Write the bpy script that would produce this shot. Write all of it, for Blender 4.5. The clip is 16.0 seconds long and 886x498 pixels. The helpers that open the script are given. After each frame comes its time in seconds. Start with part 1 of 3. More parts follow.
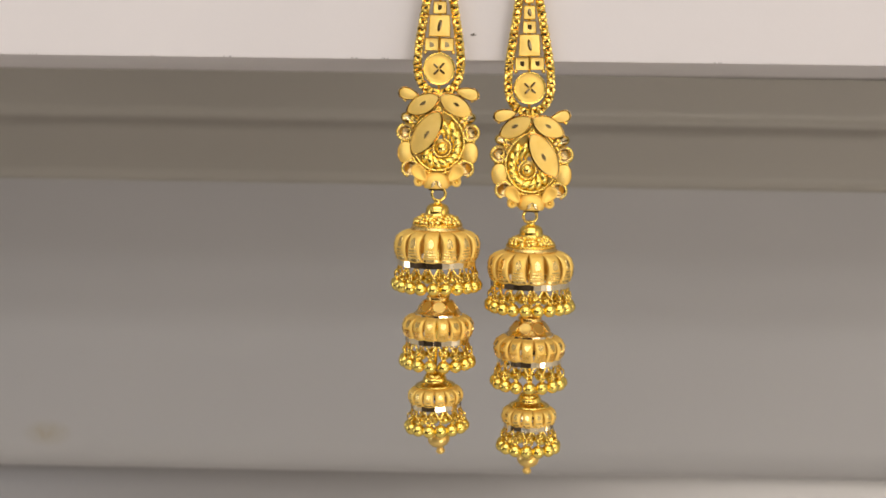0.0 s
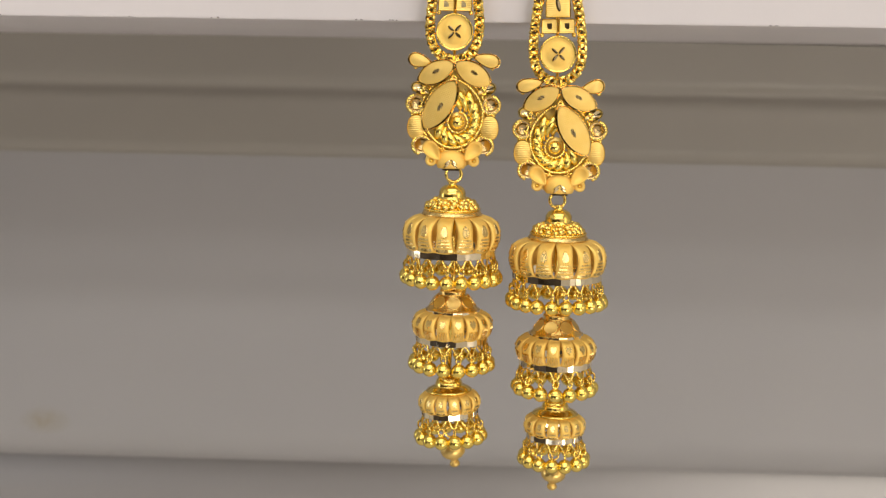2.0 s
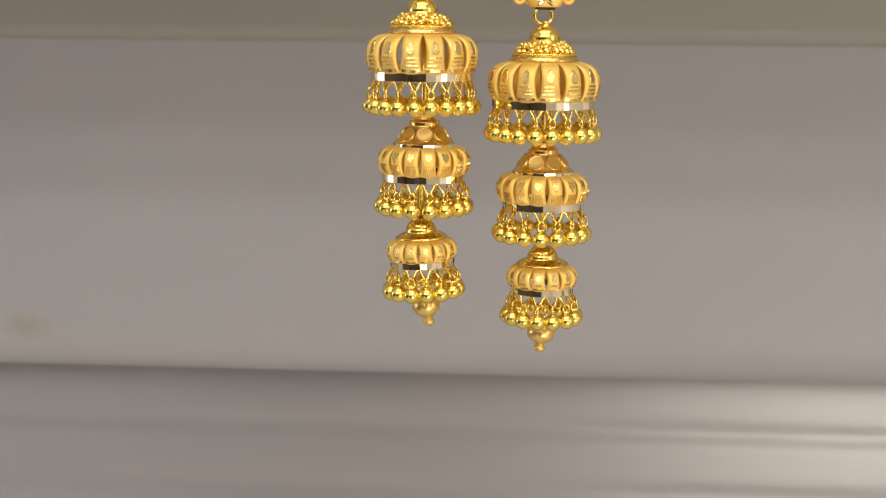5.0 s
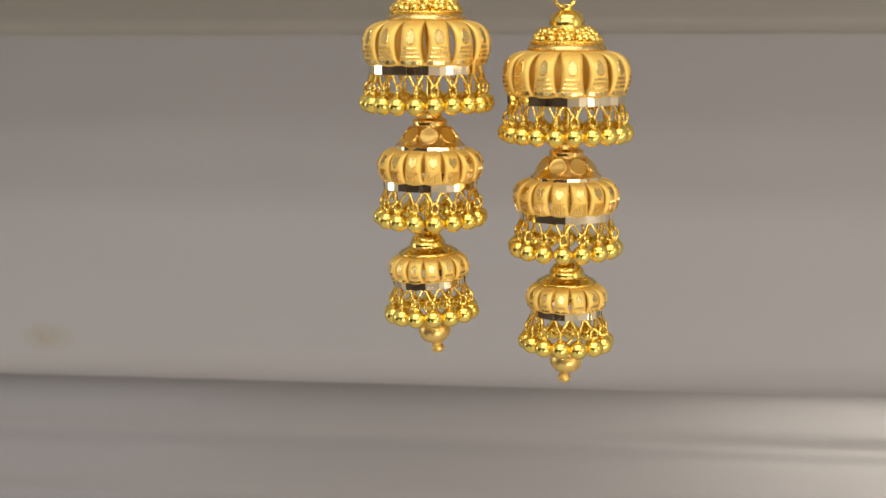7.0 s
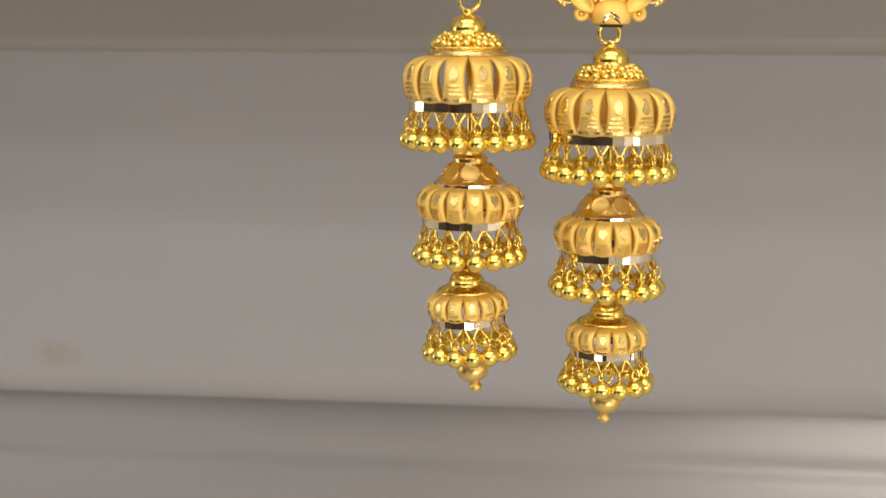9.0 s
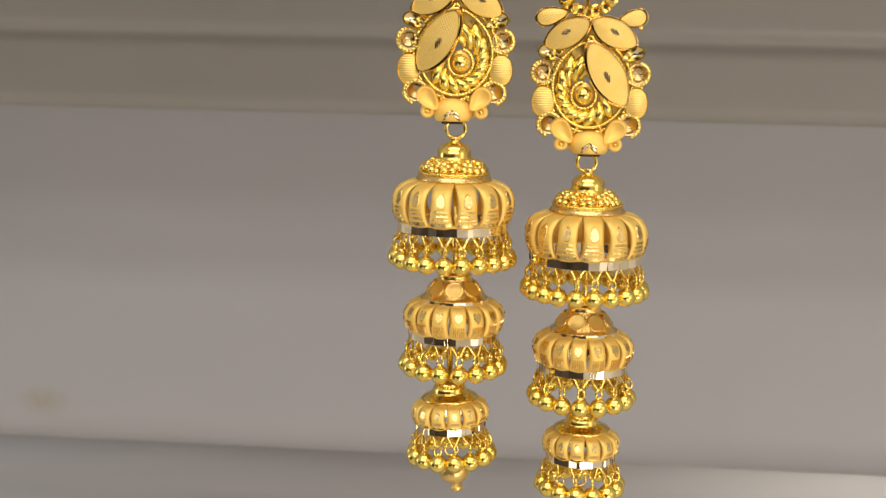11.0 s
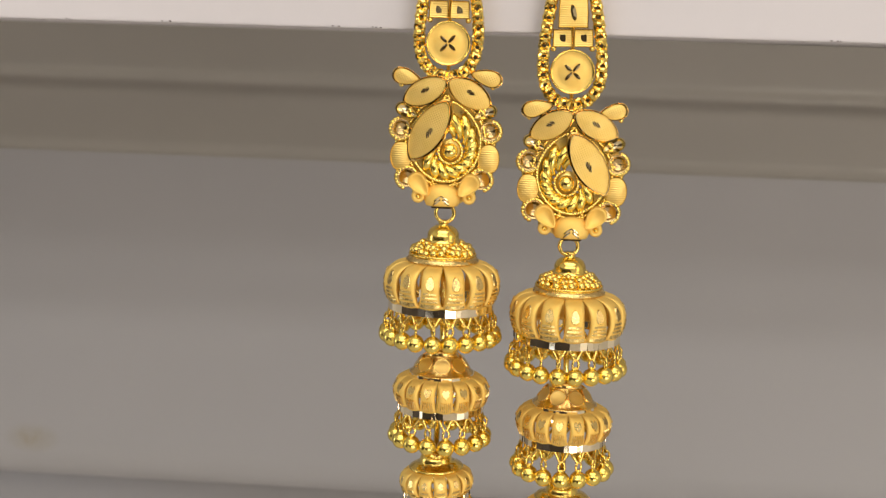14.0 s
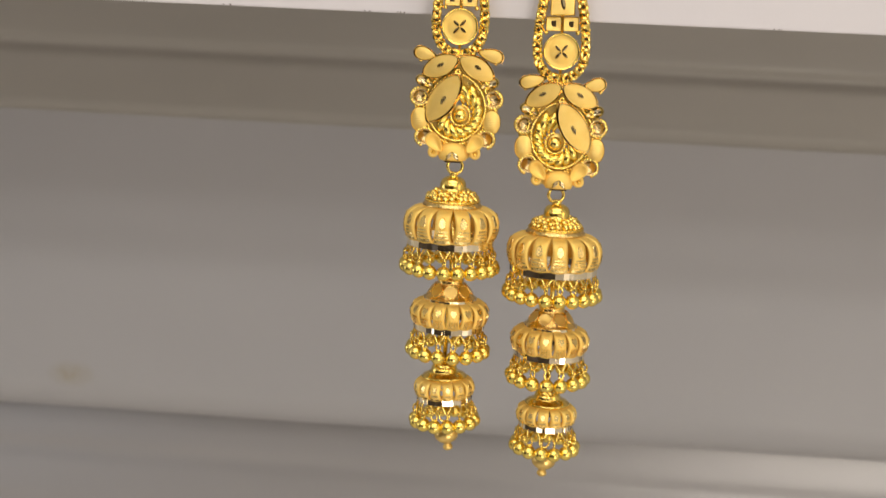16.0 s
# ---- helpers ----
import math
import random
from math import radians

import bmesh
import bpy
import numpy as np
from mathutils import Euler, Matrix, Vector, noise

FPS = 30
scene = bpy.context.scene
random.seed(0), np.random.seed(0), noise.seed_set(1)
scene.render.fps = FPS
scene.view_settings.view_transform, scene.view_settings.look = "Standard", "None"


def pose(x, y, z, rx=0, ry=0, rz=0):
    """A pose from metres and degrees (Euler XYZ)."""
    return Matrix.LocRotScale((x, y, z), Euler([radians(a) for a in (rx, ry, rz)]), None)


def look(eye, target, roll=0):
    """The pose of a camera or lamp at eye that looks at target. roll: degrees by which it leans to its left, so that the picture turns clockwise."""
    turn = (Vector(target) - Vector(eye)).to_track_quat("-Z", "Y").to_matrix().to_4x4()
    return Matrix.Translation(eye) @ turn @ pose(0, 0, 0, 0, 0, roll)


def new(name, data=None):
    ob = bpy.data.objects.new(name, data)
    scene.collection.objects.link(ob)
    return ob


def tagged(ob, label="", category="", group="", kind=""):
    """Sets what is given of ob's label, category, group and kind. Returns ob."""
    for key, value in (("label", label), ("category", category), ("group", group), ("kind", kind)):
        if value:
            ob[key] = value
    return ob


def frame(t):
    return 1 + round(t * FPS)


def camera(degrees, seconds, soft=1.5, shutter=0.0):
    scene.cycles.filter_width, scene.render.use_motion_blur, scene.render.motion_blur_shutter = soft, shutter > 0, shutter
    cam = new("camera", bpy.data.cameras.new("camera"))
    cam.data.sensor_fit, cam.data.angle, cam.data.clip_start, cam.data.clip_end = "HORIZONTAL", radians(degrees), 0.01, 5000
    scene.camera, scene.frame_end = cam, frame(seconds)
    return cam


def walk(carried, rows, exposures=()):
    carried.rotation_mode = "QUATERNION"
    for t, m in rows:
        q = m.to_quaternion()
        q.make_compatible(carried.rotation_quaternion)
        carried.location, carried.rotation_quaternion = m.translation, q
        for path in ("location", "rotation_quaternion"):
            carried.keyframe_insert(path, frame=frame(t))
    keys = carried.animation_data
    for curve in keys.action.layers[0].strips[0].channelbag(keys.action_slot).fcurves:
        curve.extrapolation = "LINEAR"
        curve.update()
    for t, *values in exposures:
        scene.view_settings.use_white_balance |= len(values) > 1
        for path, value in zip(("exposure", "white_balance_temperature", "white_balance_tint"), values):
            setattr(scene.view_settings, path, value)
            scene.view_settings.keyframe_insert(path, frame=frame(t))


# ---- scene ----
# ---- camera and walk ----
cam = camera(38.0, 16.0, soft=1.2, shutter=0.2)
PATH = [
    (0, -0.00000, -0.00000, 0.00000, -7.000, -0.912, 0.667),
    (0.3, 0.00056, 0.00705, 0.00047, -6.949, -0.942, 0.952),
    (0.5, 0.00339, 0.01154, -0.00054, -7.330, -1.024, 0.956),
    (0.8, 0.00264, 0.01591, 0.00017, -7.573, -1.103, 1.174),
    (1, 0.00074, 0.02114, 0.00148, -7.757, -1.184, 1.395),
    (1.3, -0.00094, 0.02758, -0.00063, -8.007, -1.236, 1.636),
    (1.5, -0.00166, 0.03186, -0.00185, -8.079, -1.158, 1.750),
    (1.8, 0.00034, 0.03531, -0.00251, -8.242, -1.092, 1.960),
    (2, 0.00216, 0.03639, -0.00037, -8.409, -1.012, 1.922),
    (2.3, 0.00425, 0.03972, -0.00226, -8.521, -0.942, 1.935),
    (2.5, 0.00571, 0.04215, -0.00471, -8.653, -0.909, 2.015),
    (2.8, 0.00540, 0.04587, -0.00947, -8.687, -0.827, 2.008),
    (3, 0.00616, 0.04739, -0.01379, -8.978, -0.678, 2.147),
    (3.3, 0.00913, 0.04756, -0.01751, -9.188, -0.590, 2.176),
    (3.5, 0.00959, 0.05124, -0.01938, -9.323, -0.575, 2.322),
    (3.8, 0.01035, 0.05566, -0.02245, -9.649, -0.634, 2.543),
    (4, 0.01019, 0.05726, -0.02321, -9.742, -0.693, 2.787),
    (4.3, 0.01040, 0.05973, -0.02369, -9.873, -0.685, 2.914),
    (4.5, 0.01065, 0.06104, -0.02461, -10.056, -0.671, 2.991),
    (4.8, 0.01240, 0.06405, -0.02732, -10.141, -0.604, 3.403),
    (5, 0.01383, 0.06670, -0.02937, -10.330, -0.528, 3.460),
    (5.2, 0.01416, 0.06959, -0.02971, -10.433, -0.527, 3.806),
    (7.3, 0.02129, 0.10026, -0.03220, -10.516, 0.287, 6.249),
    (7.5, 0.02098, 0.10175, -0.03336, -10.351, 0.305, 5.905),
    (7.8, 0.01896, 0.10368, -0.03189, -10.342, 0.214, 5.887),
    (8, 0.01705, 0.10479, -0.03127, -10.320, 0.162, 5.835),
    (8.3, 0.01493, 0.10492, -0.03063, -10.436, 0.087, 5.810),
    (8.5, 0.01406, 0.10400, -0.02890, -10.374, 0.039, 5.877),
    (8.8, 0.01343, 0.10242, -0.02817, -10.336, -0.082, 5.950),
    (9, 0.01295, 0.10054, -0.02632, -10.368, -0.147, 5.938),
    (9.2, 0.01187, 0.09861, -0.02422, -10.181, -0.224, 5.662),
    (11.3, 0.01224, 0.09020, -0.00525, -9.981, -1.242, 4.942),
    (11.5, 0.01201, 0.08964, -0.00444, -9.793, -1.341, 4.830),
    (11.8, 0.01188, 0.08959, -0.00158, -9.659, -1.377, 4.640),
    (12, 0.01204, 0.08975, -0.00027, -9.575, -1.491, 4.653),
    (12.3, 0.01290, 0.08998, 0.00310, -9.648, -1.583, 4.842),
    (12.5, 0.01356, 0.08954, 0.00600, -9.535, -1.634, 4.946),
    (12.8, 0.01215, 0.09002, 0.00860, -9.318, -1.685, 4.681),
    (13, 0.01118, 0.09054, 0.01021, -9.332, -1.713, 4.546),
    (13.3, 0.01121, 0.09046, 0.00913, -9.466, -1.674, 4.525),
    (13.5, 0.01075, 0.08891, 0.00933, -9.430, -1.726, 4.451),
    (13.8, 0.01002, 0.08566, 0.00817, -9.355, -1.720, 4.350),
    (14, 0.01100, 0.08193, 0.00628, -9.384, -1.836, 4.235),
    (14.3, 0.01373, 0.07545, 0.00379, -9.823, -1.852, 4.246),
    (14.5, 0.01441, 0.06988, 0.00384, -9.725, -1.885, 4.353),
    (14.8, 0.01472, 0.05943, 0.00483, -10.009, -1.972, 4.311),
    (15, 0.01520, 0.05176, 0.00640, -10.064, -2.124, 4.452),
    (15.3, 0.01277, 0.04332, 0.01181, -10.224, -2.276, 4.498),
    (15.5, 0.01166, 0.04017, 0.01489, -10.502, -2.299, 4.473),
    (15.8, 0.01077, 0.03381, 0.01351, -10.337, -2.653, 4.496),
    (16, 0.01176, 0.03230, 0.00899, -10.650, -2.695, 4.213),
]
walk(cam, [(t, pose(x, y, z, 90 + p, r, w)) for t, x, y, z, p, r, w in PATH],
     exposures=[(0, -0.50), (2.5, -0.53), (4.5, -0.37), (7.5, -0.39), (9, -0.39), (11.5, -0.40), (12.5, -0.47), (13.5, -0.51), (14.5, -0.53), (16, -0.52)])
cam.data.dof.use_dof = True
cam.data.dof.focus_distance = 0.243
cam.data.dof.aperture_fstop = 40.0

# ---- light ----
world = bpy.data.worlds.new("world")
scene.world = world
world.use_nodes = True
world.node_tree.nodes["Background"].inputs["Color"].default_value = (0.9, 0.93, 1.0, 1)
world.node_tree.nodes["Background"].inputs["Strength"].default_value = 0.05


def area_lamp(name, place, target, sx, sy, watts, colour):
    data = bpy.data.lights.new(name, "AREA")
    data.shape, data.size, data.size_y, data.energy, data.color = "RECTANGLE", sx, sy, watts, colour
    ob = new(name, data)
    ob.matrix_world = look(place, target)
    return ob


# lamps out of view: ceiling panels, a side window, and added strips and fills
area_lamp("ceiling_lamp", (0.0, -0.55, 1.56), (0.0, -0.55, 0), 2.2, 0.45, 17, (1.0, 0.95, 0.88))
area_lamp("ceiling_lamp", (0.0, -1.35, 1.56), (0.0, -1.35, 0), 2.2, 0.35, 15, (1.0, 0.96, 0.91))
# added unseen strips; the shelf edge shades the panel from them in two steps
area_lamp("front_strip_fill", (0.0, -1.66, 0.90), (0.0, 0.0, 0.3), 2.8, 0.10, 9, (1.0, 0.96, 0.94))
area_lamp("front_strip_fill", (0.0, -1.66, 0.68), (0.0, 0.0, 0.2), 2.8, 0.10, 6, (1.0, 0.96, 0.94))
# added low fills, cool left and warm right, for the sheen on the slats
area_lamp("slat_sheen_fill", (-1.2, -1.66, -0.83), (-1.2, 0.0, -0.6), 0.85, 0.28, 2.0, (0.80, 0.87, 1.0))
area_lamp("slat_sheen_fill", (1.02, -1.66, -0.83), (1.02, 0.0, -0.6), 1.15, 0.28, 16.0, (1.0, 0.90, 0.80))
area_lamp("side_window_light", (-1.66, 0.30, 0.0), (0.0, 0.28, -0.03), 0.35, 0.5, 3.2, (0.88, 0.93, 1.0))
# added unseen warm fill for the golden right side of the bands
area_lamp("warm_side_fill", (1.66, -0.5, 0.15), (0.3, 0.5, -0.05), 0.8, 0.8, 5, (1.0, 0.84, 0.66))
scene.view_settings.exposure = 0.0


# ---- materials ----
def material(name, colour, rough=0.5, metal=0.0):
    m = bpy.data.materials.new(name)
    m.use_nodes = True
    b = m.node_tree.nodes["Principled BSDF"]
    b.inputs["Base Color"].default_value = (*colour, 1)
    b.inputs["Roughness"].default_value = rough
    b.inputs["Metallic"].default_value = metal
    return m, m.node_tree.nodes, m.node_tree.links, b


def noise_node(n, l, scale, detail=4.0, stretch=(1, 1, 1)):
    co = n.new("ShaderNodeTexCoord")
    mp = n.new("ShaderNodeMapping")
    mp.inputs["Scale"].default_value = stretch
    l.new(co.outputs["Object"], mp.inputs["Vector"])
    t = n.new("ShaderNodeTexNoise")
    t.inputs["Scale"].default_value, t.inputs["Detail"].default_value = scale, detail
    l.new(mp.outputs["Vector"], t.inputs["Vector"])
    return t


def vary(n, l, b, tex, c0, c1, lo=0.35, hi=0.65):
    ramp = n.new("ShaderNodeValToRGB")
    ramp.color_ramp.elements[0].position, ramp.color_ramp.elements[1].position = lo, hi
    ramp.color_ramp.elements[0].color, ramp.color_ramp.elements[1].color = (*c0, 1), (*c1, 1)
    l.new(tex.outputs["Fac"], ramp.inputs["Fac"])
    l.new(ramp.outputs["Color"], b.inputs["Base Color"])


def vary_rough(n, l, b, tex, lo, hi):
    r = n.new("ShaderNodeMapRange")
    r.inputs["From Min"].default_value, r.inputs["From Max"].default_value = 0.3, 0.7
    r.inputs["To Min"].default_value, r.inputs["To Max"].default_value = lo, hi
    l.new(tex.outputs["Fac"], r.inputs["Value"])
    l.new(r.outputs["Result"], b.inputs["Roughness"])


def bump(n, l, b, height, strength, distance):
    k = n.new("ShaderNodeBump")
    k.inputs["Strength"].default_value, k.inputs["Distance"].default_value = strength, distance
    l.new(height, k.inputs["Height"])
    l.new(k.outputs["Normal"], b.inputs["Normal"])


def gold(name, c0, c1, r0, r1, grain=0.0, hatch=None, metal=1.0):
    m, n, l, b = material(name, c0, r0, metal)
    vary(n, l, b, noise_node(n, l, 350), c0, c1)
    vary_rough(n, l, b, noise_node(n, l, 900), r0, r1)
    if hatch:
        co = n.new("ShaderNodeTexCoord")
        slant = n.new("ShaderNodeMapping")
        slant.inputs["Rotation"].default_value = (0, radians(24 if len(hatch) > 1 else 0), 0)
        l.new(co.outputs["Object"], slant.inputs["Vector"])
        waves = []
        for axis in hatch:
            w = n.new("ShaderNodeTexWave")
            w.bands_direction = axis
            w.inputs["Scale"].default_value, w.inputs["Distortion"].default_value = 820, 1.2
            l.new(slant.outputs["Vector"], w.inputs["Vector"])
            waves.append(w.outputs["Fac"])
        h = waves[0]
        if len(waves) > 1:
            mx = n.new("ShaderNodeMath")
            mx.operation = "MULTIPLY"
            l.new(waves[0], mx.inputs[0])
            l.new(waves[1], mx.inputs[1])
            h = mx.outputs[0]
        bump(n, l, b, h, 0.5, 0.00011)
    elif grain:
        bump(n, l, b, noise_node(n, l, 5200, 3).outputs["Fac"], grain, 0.00005)
    return m


POLISHED = gold("polished_gold", (0.96, 0.69, 0.16), (0.98, 0.735, 0.20), 0.13, 0.22)
BEAD = gold("bead_gold", (0.95, 0.705, 0.15), (0.97, 0.75, 0.19), 0.17, 0.30, grain=0.1)
MATTE = gold("satin_gold", (0.985, 0.680, 0.175), (0.99, 0.725, 0.215), 0.58, 0.70, grain=0.6, metal=0.80)
ROSE = gold("warm_gold", (0.95, 0.63, 0.19), (0.97, 0.68, 0.23), 0.14, 0.26)
HATCHED = gold("hatched_gold", (0.86, 0.585, 0.157), (0.90, 0.635, 0.195), 0.34, 0.46, hatch="XZ")
LINED = gold("lined_gold", (0.86, 0.585, 0.157), (0.90, 0.635, 0.195), 0.34, 0.46, hatch="Z")
ENGRAVED = gold("engraved_gold", (0.82, 0.585, 0.21), (0.86, 0.63, 0.25), 0.22, 0.32)
BRUSHED = gold("brushed_gold", (0.94, 0.645, 0.195), (0.96, 0.69, 0.235), 0.28, 0.36, grain=0.2)
DEEP = gold("deep_gold", (0.90, 0.64, 0.18), (0.94, 0.69, 0.22), 0.26, 0.40, grain=0.8)
CUT = gold("bright_cut_gold", (0.88, 0.72, 0.40), (0.92, 0.76, 0.46), 0.05, 0.10)
# darker base colour holds the shade and dark reflections of the cup hollows
CUP = gold("shaded_cup_gold", (0.54, 0.38, 0.16), (0.62, 0.45, 0.21), 0.16, 0.26)
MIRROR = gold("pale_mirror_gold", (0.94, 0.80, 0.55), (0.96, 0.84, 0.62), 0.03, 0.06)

WHITE, n_, l_, b_ = material("white_laminate", (0.8, 0.78, 0.77), 0.45)
vary(n_, l_, b_, noise_node(n_, l_, 9, 6), (0.665, 0.633, 0.642), (0.695, 0.663, 0.672))
bump(n_, l_, b_, noise_node(n_, l_, 900, 3).outputs["Fac"], 0.08, 0.0002)

PANEL, n_, l_, b_ = material("grey_panel", (0.36, 0.34, 0.33), 0.5)
vary(n_, l_, b_, noise_node(n_, l_, 5, 3), (0.400, 0.395, 0.395), (0.430, 0.425, 0.425), 0.2, 0.8)
vary_rough(n_, l_, b_, noise_node(n_, l_, 12, 4), 0.42, 0.55)
# a faint brown smudge with a soft uneven outline, low on the panel
co_ = n_.new("ShaderNodeTexCoord")
spot = n_.new("ShaderNodeMapping")
spot.inputs["Location"].default_value, spot.inputs["Scale"].default_value = (0.1755 / 0.0115, 0, 0.1500 / 0.0065), (1 / 0.0115, 0, 1 / 0.0065)
round_ = n_.new("ShaderNodeTexGradient")
round_.gradient_type = "SPHERICAL"
patchy = n_.new("ShaderNodeMath")
patchy.operation, patchy.use_clamp = "MULTIPLY", True
double = n_.new("ShaderNodeMath")
double.operation = "MULTIPLY"
double.inputs[1].default_value = 1.7
tint = n_.new("ShaderNodeMix")
tint.data_type = "RGBA"
tint.inputs[7].default_value = (0.36, 0.325, 0.255, 1)
l_.new(co_.outputs["Object"], spot.inputs["Vector"])
l_.new(spot.outputs["Vector"], round_.inputs["Vector"])
l_.new(noise_node(n_, l_, 260, 3).outputs["Fac"], double.inputs[0])
l_.new(round_.outputs["Fac"], patchy.inputs[0])
l_.new(double.outputs[0], patchy.inputs[1])
l_.new(patchy.outputs[0], tint.inputs[0])
l_.new(b_.inputs["Base Color"].links[0].from_socket, tint.inputs[6])
l_.new(tint.outputs[2], b_.inputs["Base Color"])

TAUPE, n_, l_, b_ = material("taupe_board", (0.3, 0.27, 0.23), 0.5)
vary(n_, l_, b_, noise_node(n_, l_, 6, 5), (0.340, 0.322, 0.284), (0.365, 0.346, 0.308), 0.2, 0.8)
vary_rough(n_, l_, b_, noise_node(n_, l_, 12, 4), 0.4, 0.55)

SLAT, n_, l_, b_ = material("pale_slat", (0.42, 0.38, 0.35), 0.35)
vary(n_, l_, b_, noise_node(n_, l_, 6, 2), (0.300, 0.289, 0.284), (0.325, 0.314, 0.309), 0.2, 0.8)
vary_rough(n_, l_, b_, noise_node(n_, l_, 14, 2), 0.31, 0.34)
b_.inputs["Specular IOR Level"].default_value = 1.0
b_.inputs["Coat Weight"].default_value, b_.inputs["Coat Roughness"].default_value = 1.0, 0.33

SCUFF, n_, l_, b_ = material("dark_scuff", (0.12, 0.10, 0.09), 0.6)
ROOM, n_, l_, b_ = material("room_paint", (0.6, 0.57, 0.53), 0.7)
vary(n_, l_, b_, noise_node(n_, l_, 3, 5), (0.60, 0.585, 0.56), (0.65, 0.635, 0.61))
# for the unseen boards that the polished gold reflects as dark
DARK, n_, l_, b_ = material("dark_reflection_board", (0.06, 0.045, 0.035), 0.5)
vary(n_, l_, b_, noise_node(n_, l_, 4, 6, (1, 1, 8)), (0.045, 0.034, 0.027), (0.075, 0.056, 0.044))
FLOOR, n_, l_, b_ = material("floor_tile", (0.35, 0.32, 0.29), 0.4)
vary(n_, l_, b_, noise_node(n_, l_, 4, 6), (0.62, 0.585, 0.555), (0.68, 0.645, 0.615))

MM = 0.001
SHARED = {}


# ---- mesh helpers (bmesh in millimetres) ----
def mesh_of(name, bm, mats, smooth=True):
    me = bpy.data.meshes.new(name)
    bmesh.ops.scale(bm, vec=(MM, MM, MM), verts=bm.verts)
    bmesh.ops.recalc_face_normals(bm, faces=bm.faces)
    for f in bm.faces:
        f.smooth = smooth
    bm.to_mesh(me)
    bm.free()
    for m in mats if isinstance(mats, (list, tuple)) else [mats]:
        me.materials.append(m)
    return me


def part(name, bm, mats, parent, label="", at=(0, 0, 0), turn=(0, 0, 0), smooth=True):
    """Links a bmesh, or a mesh that is already made, as one object under a thing or a part; at in millimetres, turn in degrees."""
    me = bm if isinstance(bm, bpy.types.Mesh) else mesh_of(name, bm, mats, smooth)
    ob = new(name, me)
    ob.parent = parent
    ob.matrix_basis = pose(at[0] * MM, at[1] * MM, at[2] * MM, *turn)
    return tagged(ob, label)


def shared(key, make, mats, smooth=True):
    if key not in SHARED:
        SHARED[key] = mesh_of(key, make(), mats, smooth)
    return SHARED[key]


def revolve(profile, seg=48):
    """A closed or open line of (radius, height), turned round the z axis."""
    bm = bmesh.new()
    rings = []
    for r, z in profile:
        if r < 1e-4:
            rings.append([bm.verts.new((0, 0, z))])
        else:
            rings.append([bm.verts.new((r * math.cos(2 * math.pi * k / seg), r * math.sin(2 * math.pi * k / seg), z)) for k in range(seg)])
    for a, b in zip(rings, rings[1:]):
        for k in range(seg):
            q = (k + 1) % seg
            vs = [a[k % len(a)], a[q % len(a)], b[q % len(b)], b[k % len(b)]]
            vs = list(dict.fromkeys(vs))
            if len(vs) > 2:
                bm.faces.new(vs)
    return bm


def curve_line(points, steps=6, closed=False):
    """A smooth line through points."""
    pts, n = [Vector(p) for p in points], len(points)
    out = []
    for i in range(n if closed else n - 1):
        p = [pts[(i + k) % n] if closed else pts[min(max(i + k, 0), n - 1)] for k in (-1, 0, 1, 2)]
        for s in range(steps):
            u = s / steps
            out.append(0.5 * (2 * p[1] + (p[2] - p[0]) * u + (2 * p[0] - 5 * p[1] + 4 * p[2] - p[3]) * u * u
                              + (3 * p[1] - p[0] - 3 * p[2] + p[3]) * u ** 3))
    if not closed:
        out.append(pts[-1])
    return out


def tube(points, radius, seg=8, closed=False, bm=None):
    """A round wire along points; radius is a number or a function of 0..1."""
    bm = bm or bmesh.new()
    pts, n = [Vector(p) for p in points], len(points)
    rings, side = [], None
    for i in range(n):
        d = (pts[(i + 1) % n] - pts[i - 1]) if closed else (pts[min(i + 1, n - 1)] - pts[max(i - 1, 0)])
        d = d.normalized() if d.length > 1e-9 else Vector((0, 0, 1))
        if side is None:
            side = d.orthogonal().normalized()
        side = (side - d * side.dot(d)).normalized()
        up = d.cross(side)
        r = radius(i / max(n - 1, 1)) if callable(radius) else radius
        rings.append([bm.verts.new(pts[i] + r * (math.cos(a) * side + math.sin(a) * up)) for a in [2 * math.pi * k / seg for k in range(seg)]])
    for i in range(n if closed else n - 1):
        a, b = rings[i], rings[(i + 1) % n]
        for k in range(seg):
            bm.faces.new((a[k], a[(k + 1) % seg], b[(k + 1) % seg], b[k]))
    if not closed:
        bm.faces.new(rings[0][::-1])
        bm.faces.new(rings[-1])
    return bm


def rope(points, r, pitch, closed=False):
    """A beaded wire: a tube that swells and narrows once a pitch."""
    pts = [Vector(p) for p in points]
    if closed:
        pts.append(pts[0])
    length = [0.0]
    for a, b in zip(pts, pts[1:]):
        length.append(length[-1] + (b - a).length)
    n = max(4, int(length[-1] / pitch) * 4)
    out, j = [], 0
    for i in range(n + (0 if closed else 1)):
        s = length[-1] * i / n
        while j < len(pts) - 2 and length[j + 1] < s:
            j += 1
        out.append(pts[j].lerp(pts[j + 1], (s - length[j]) / max(length[j + 1] - length[j], 1e-9)))
    m = len(out)
    return tube(out, lambda u: r * (0.62 + 0.38 * abs(math.sin(math.pi / 4 * round(u * (m - 1)) + 0.39))), 6, closed)


def sphere(r, u=16, v=10, squash=(1, 1, 1)):
    bm = bmesh.new()
    bmesh.ops.create_uvsphere(bm, u_segments=u, v_segments=v, radius=r)
    bmesh.ops.scale(bm, vec=squash, verts=bm.verts)
    return bm


def torus(big, small, seg=20, ring=8):
    return tube([(big * math.cos(2 * math.pi * k / seg), 0, big * math.sin(2 * math.pi * k / seg)) for k in range(seg)], small, ring, True)


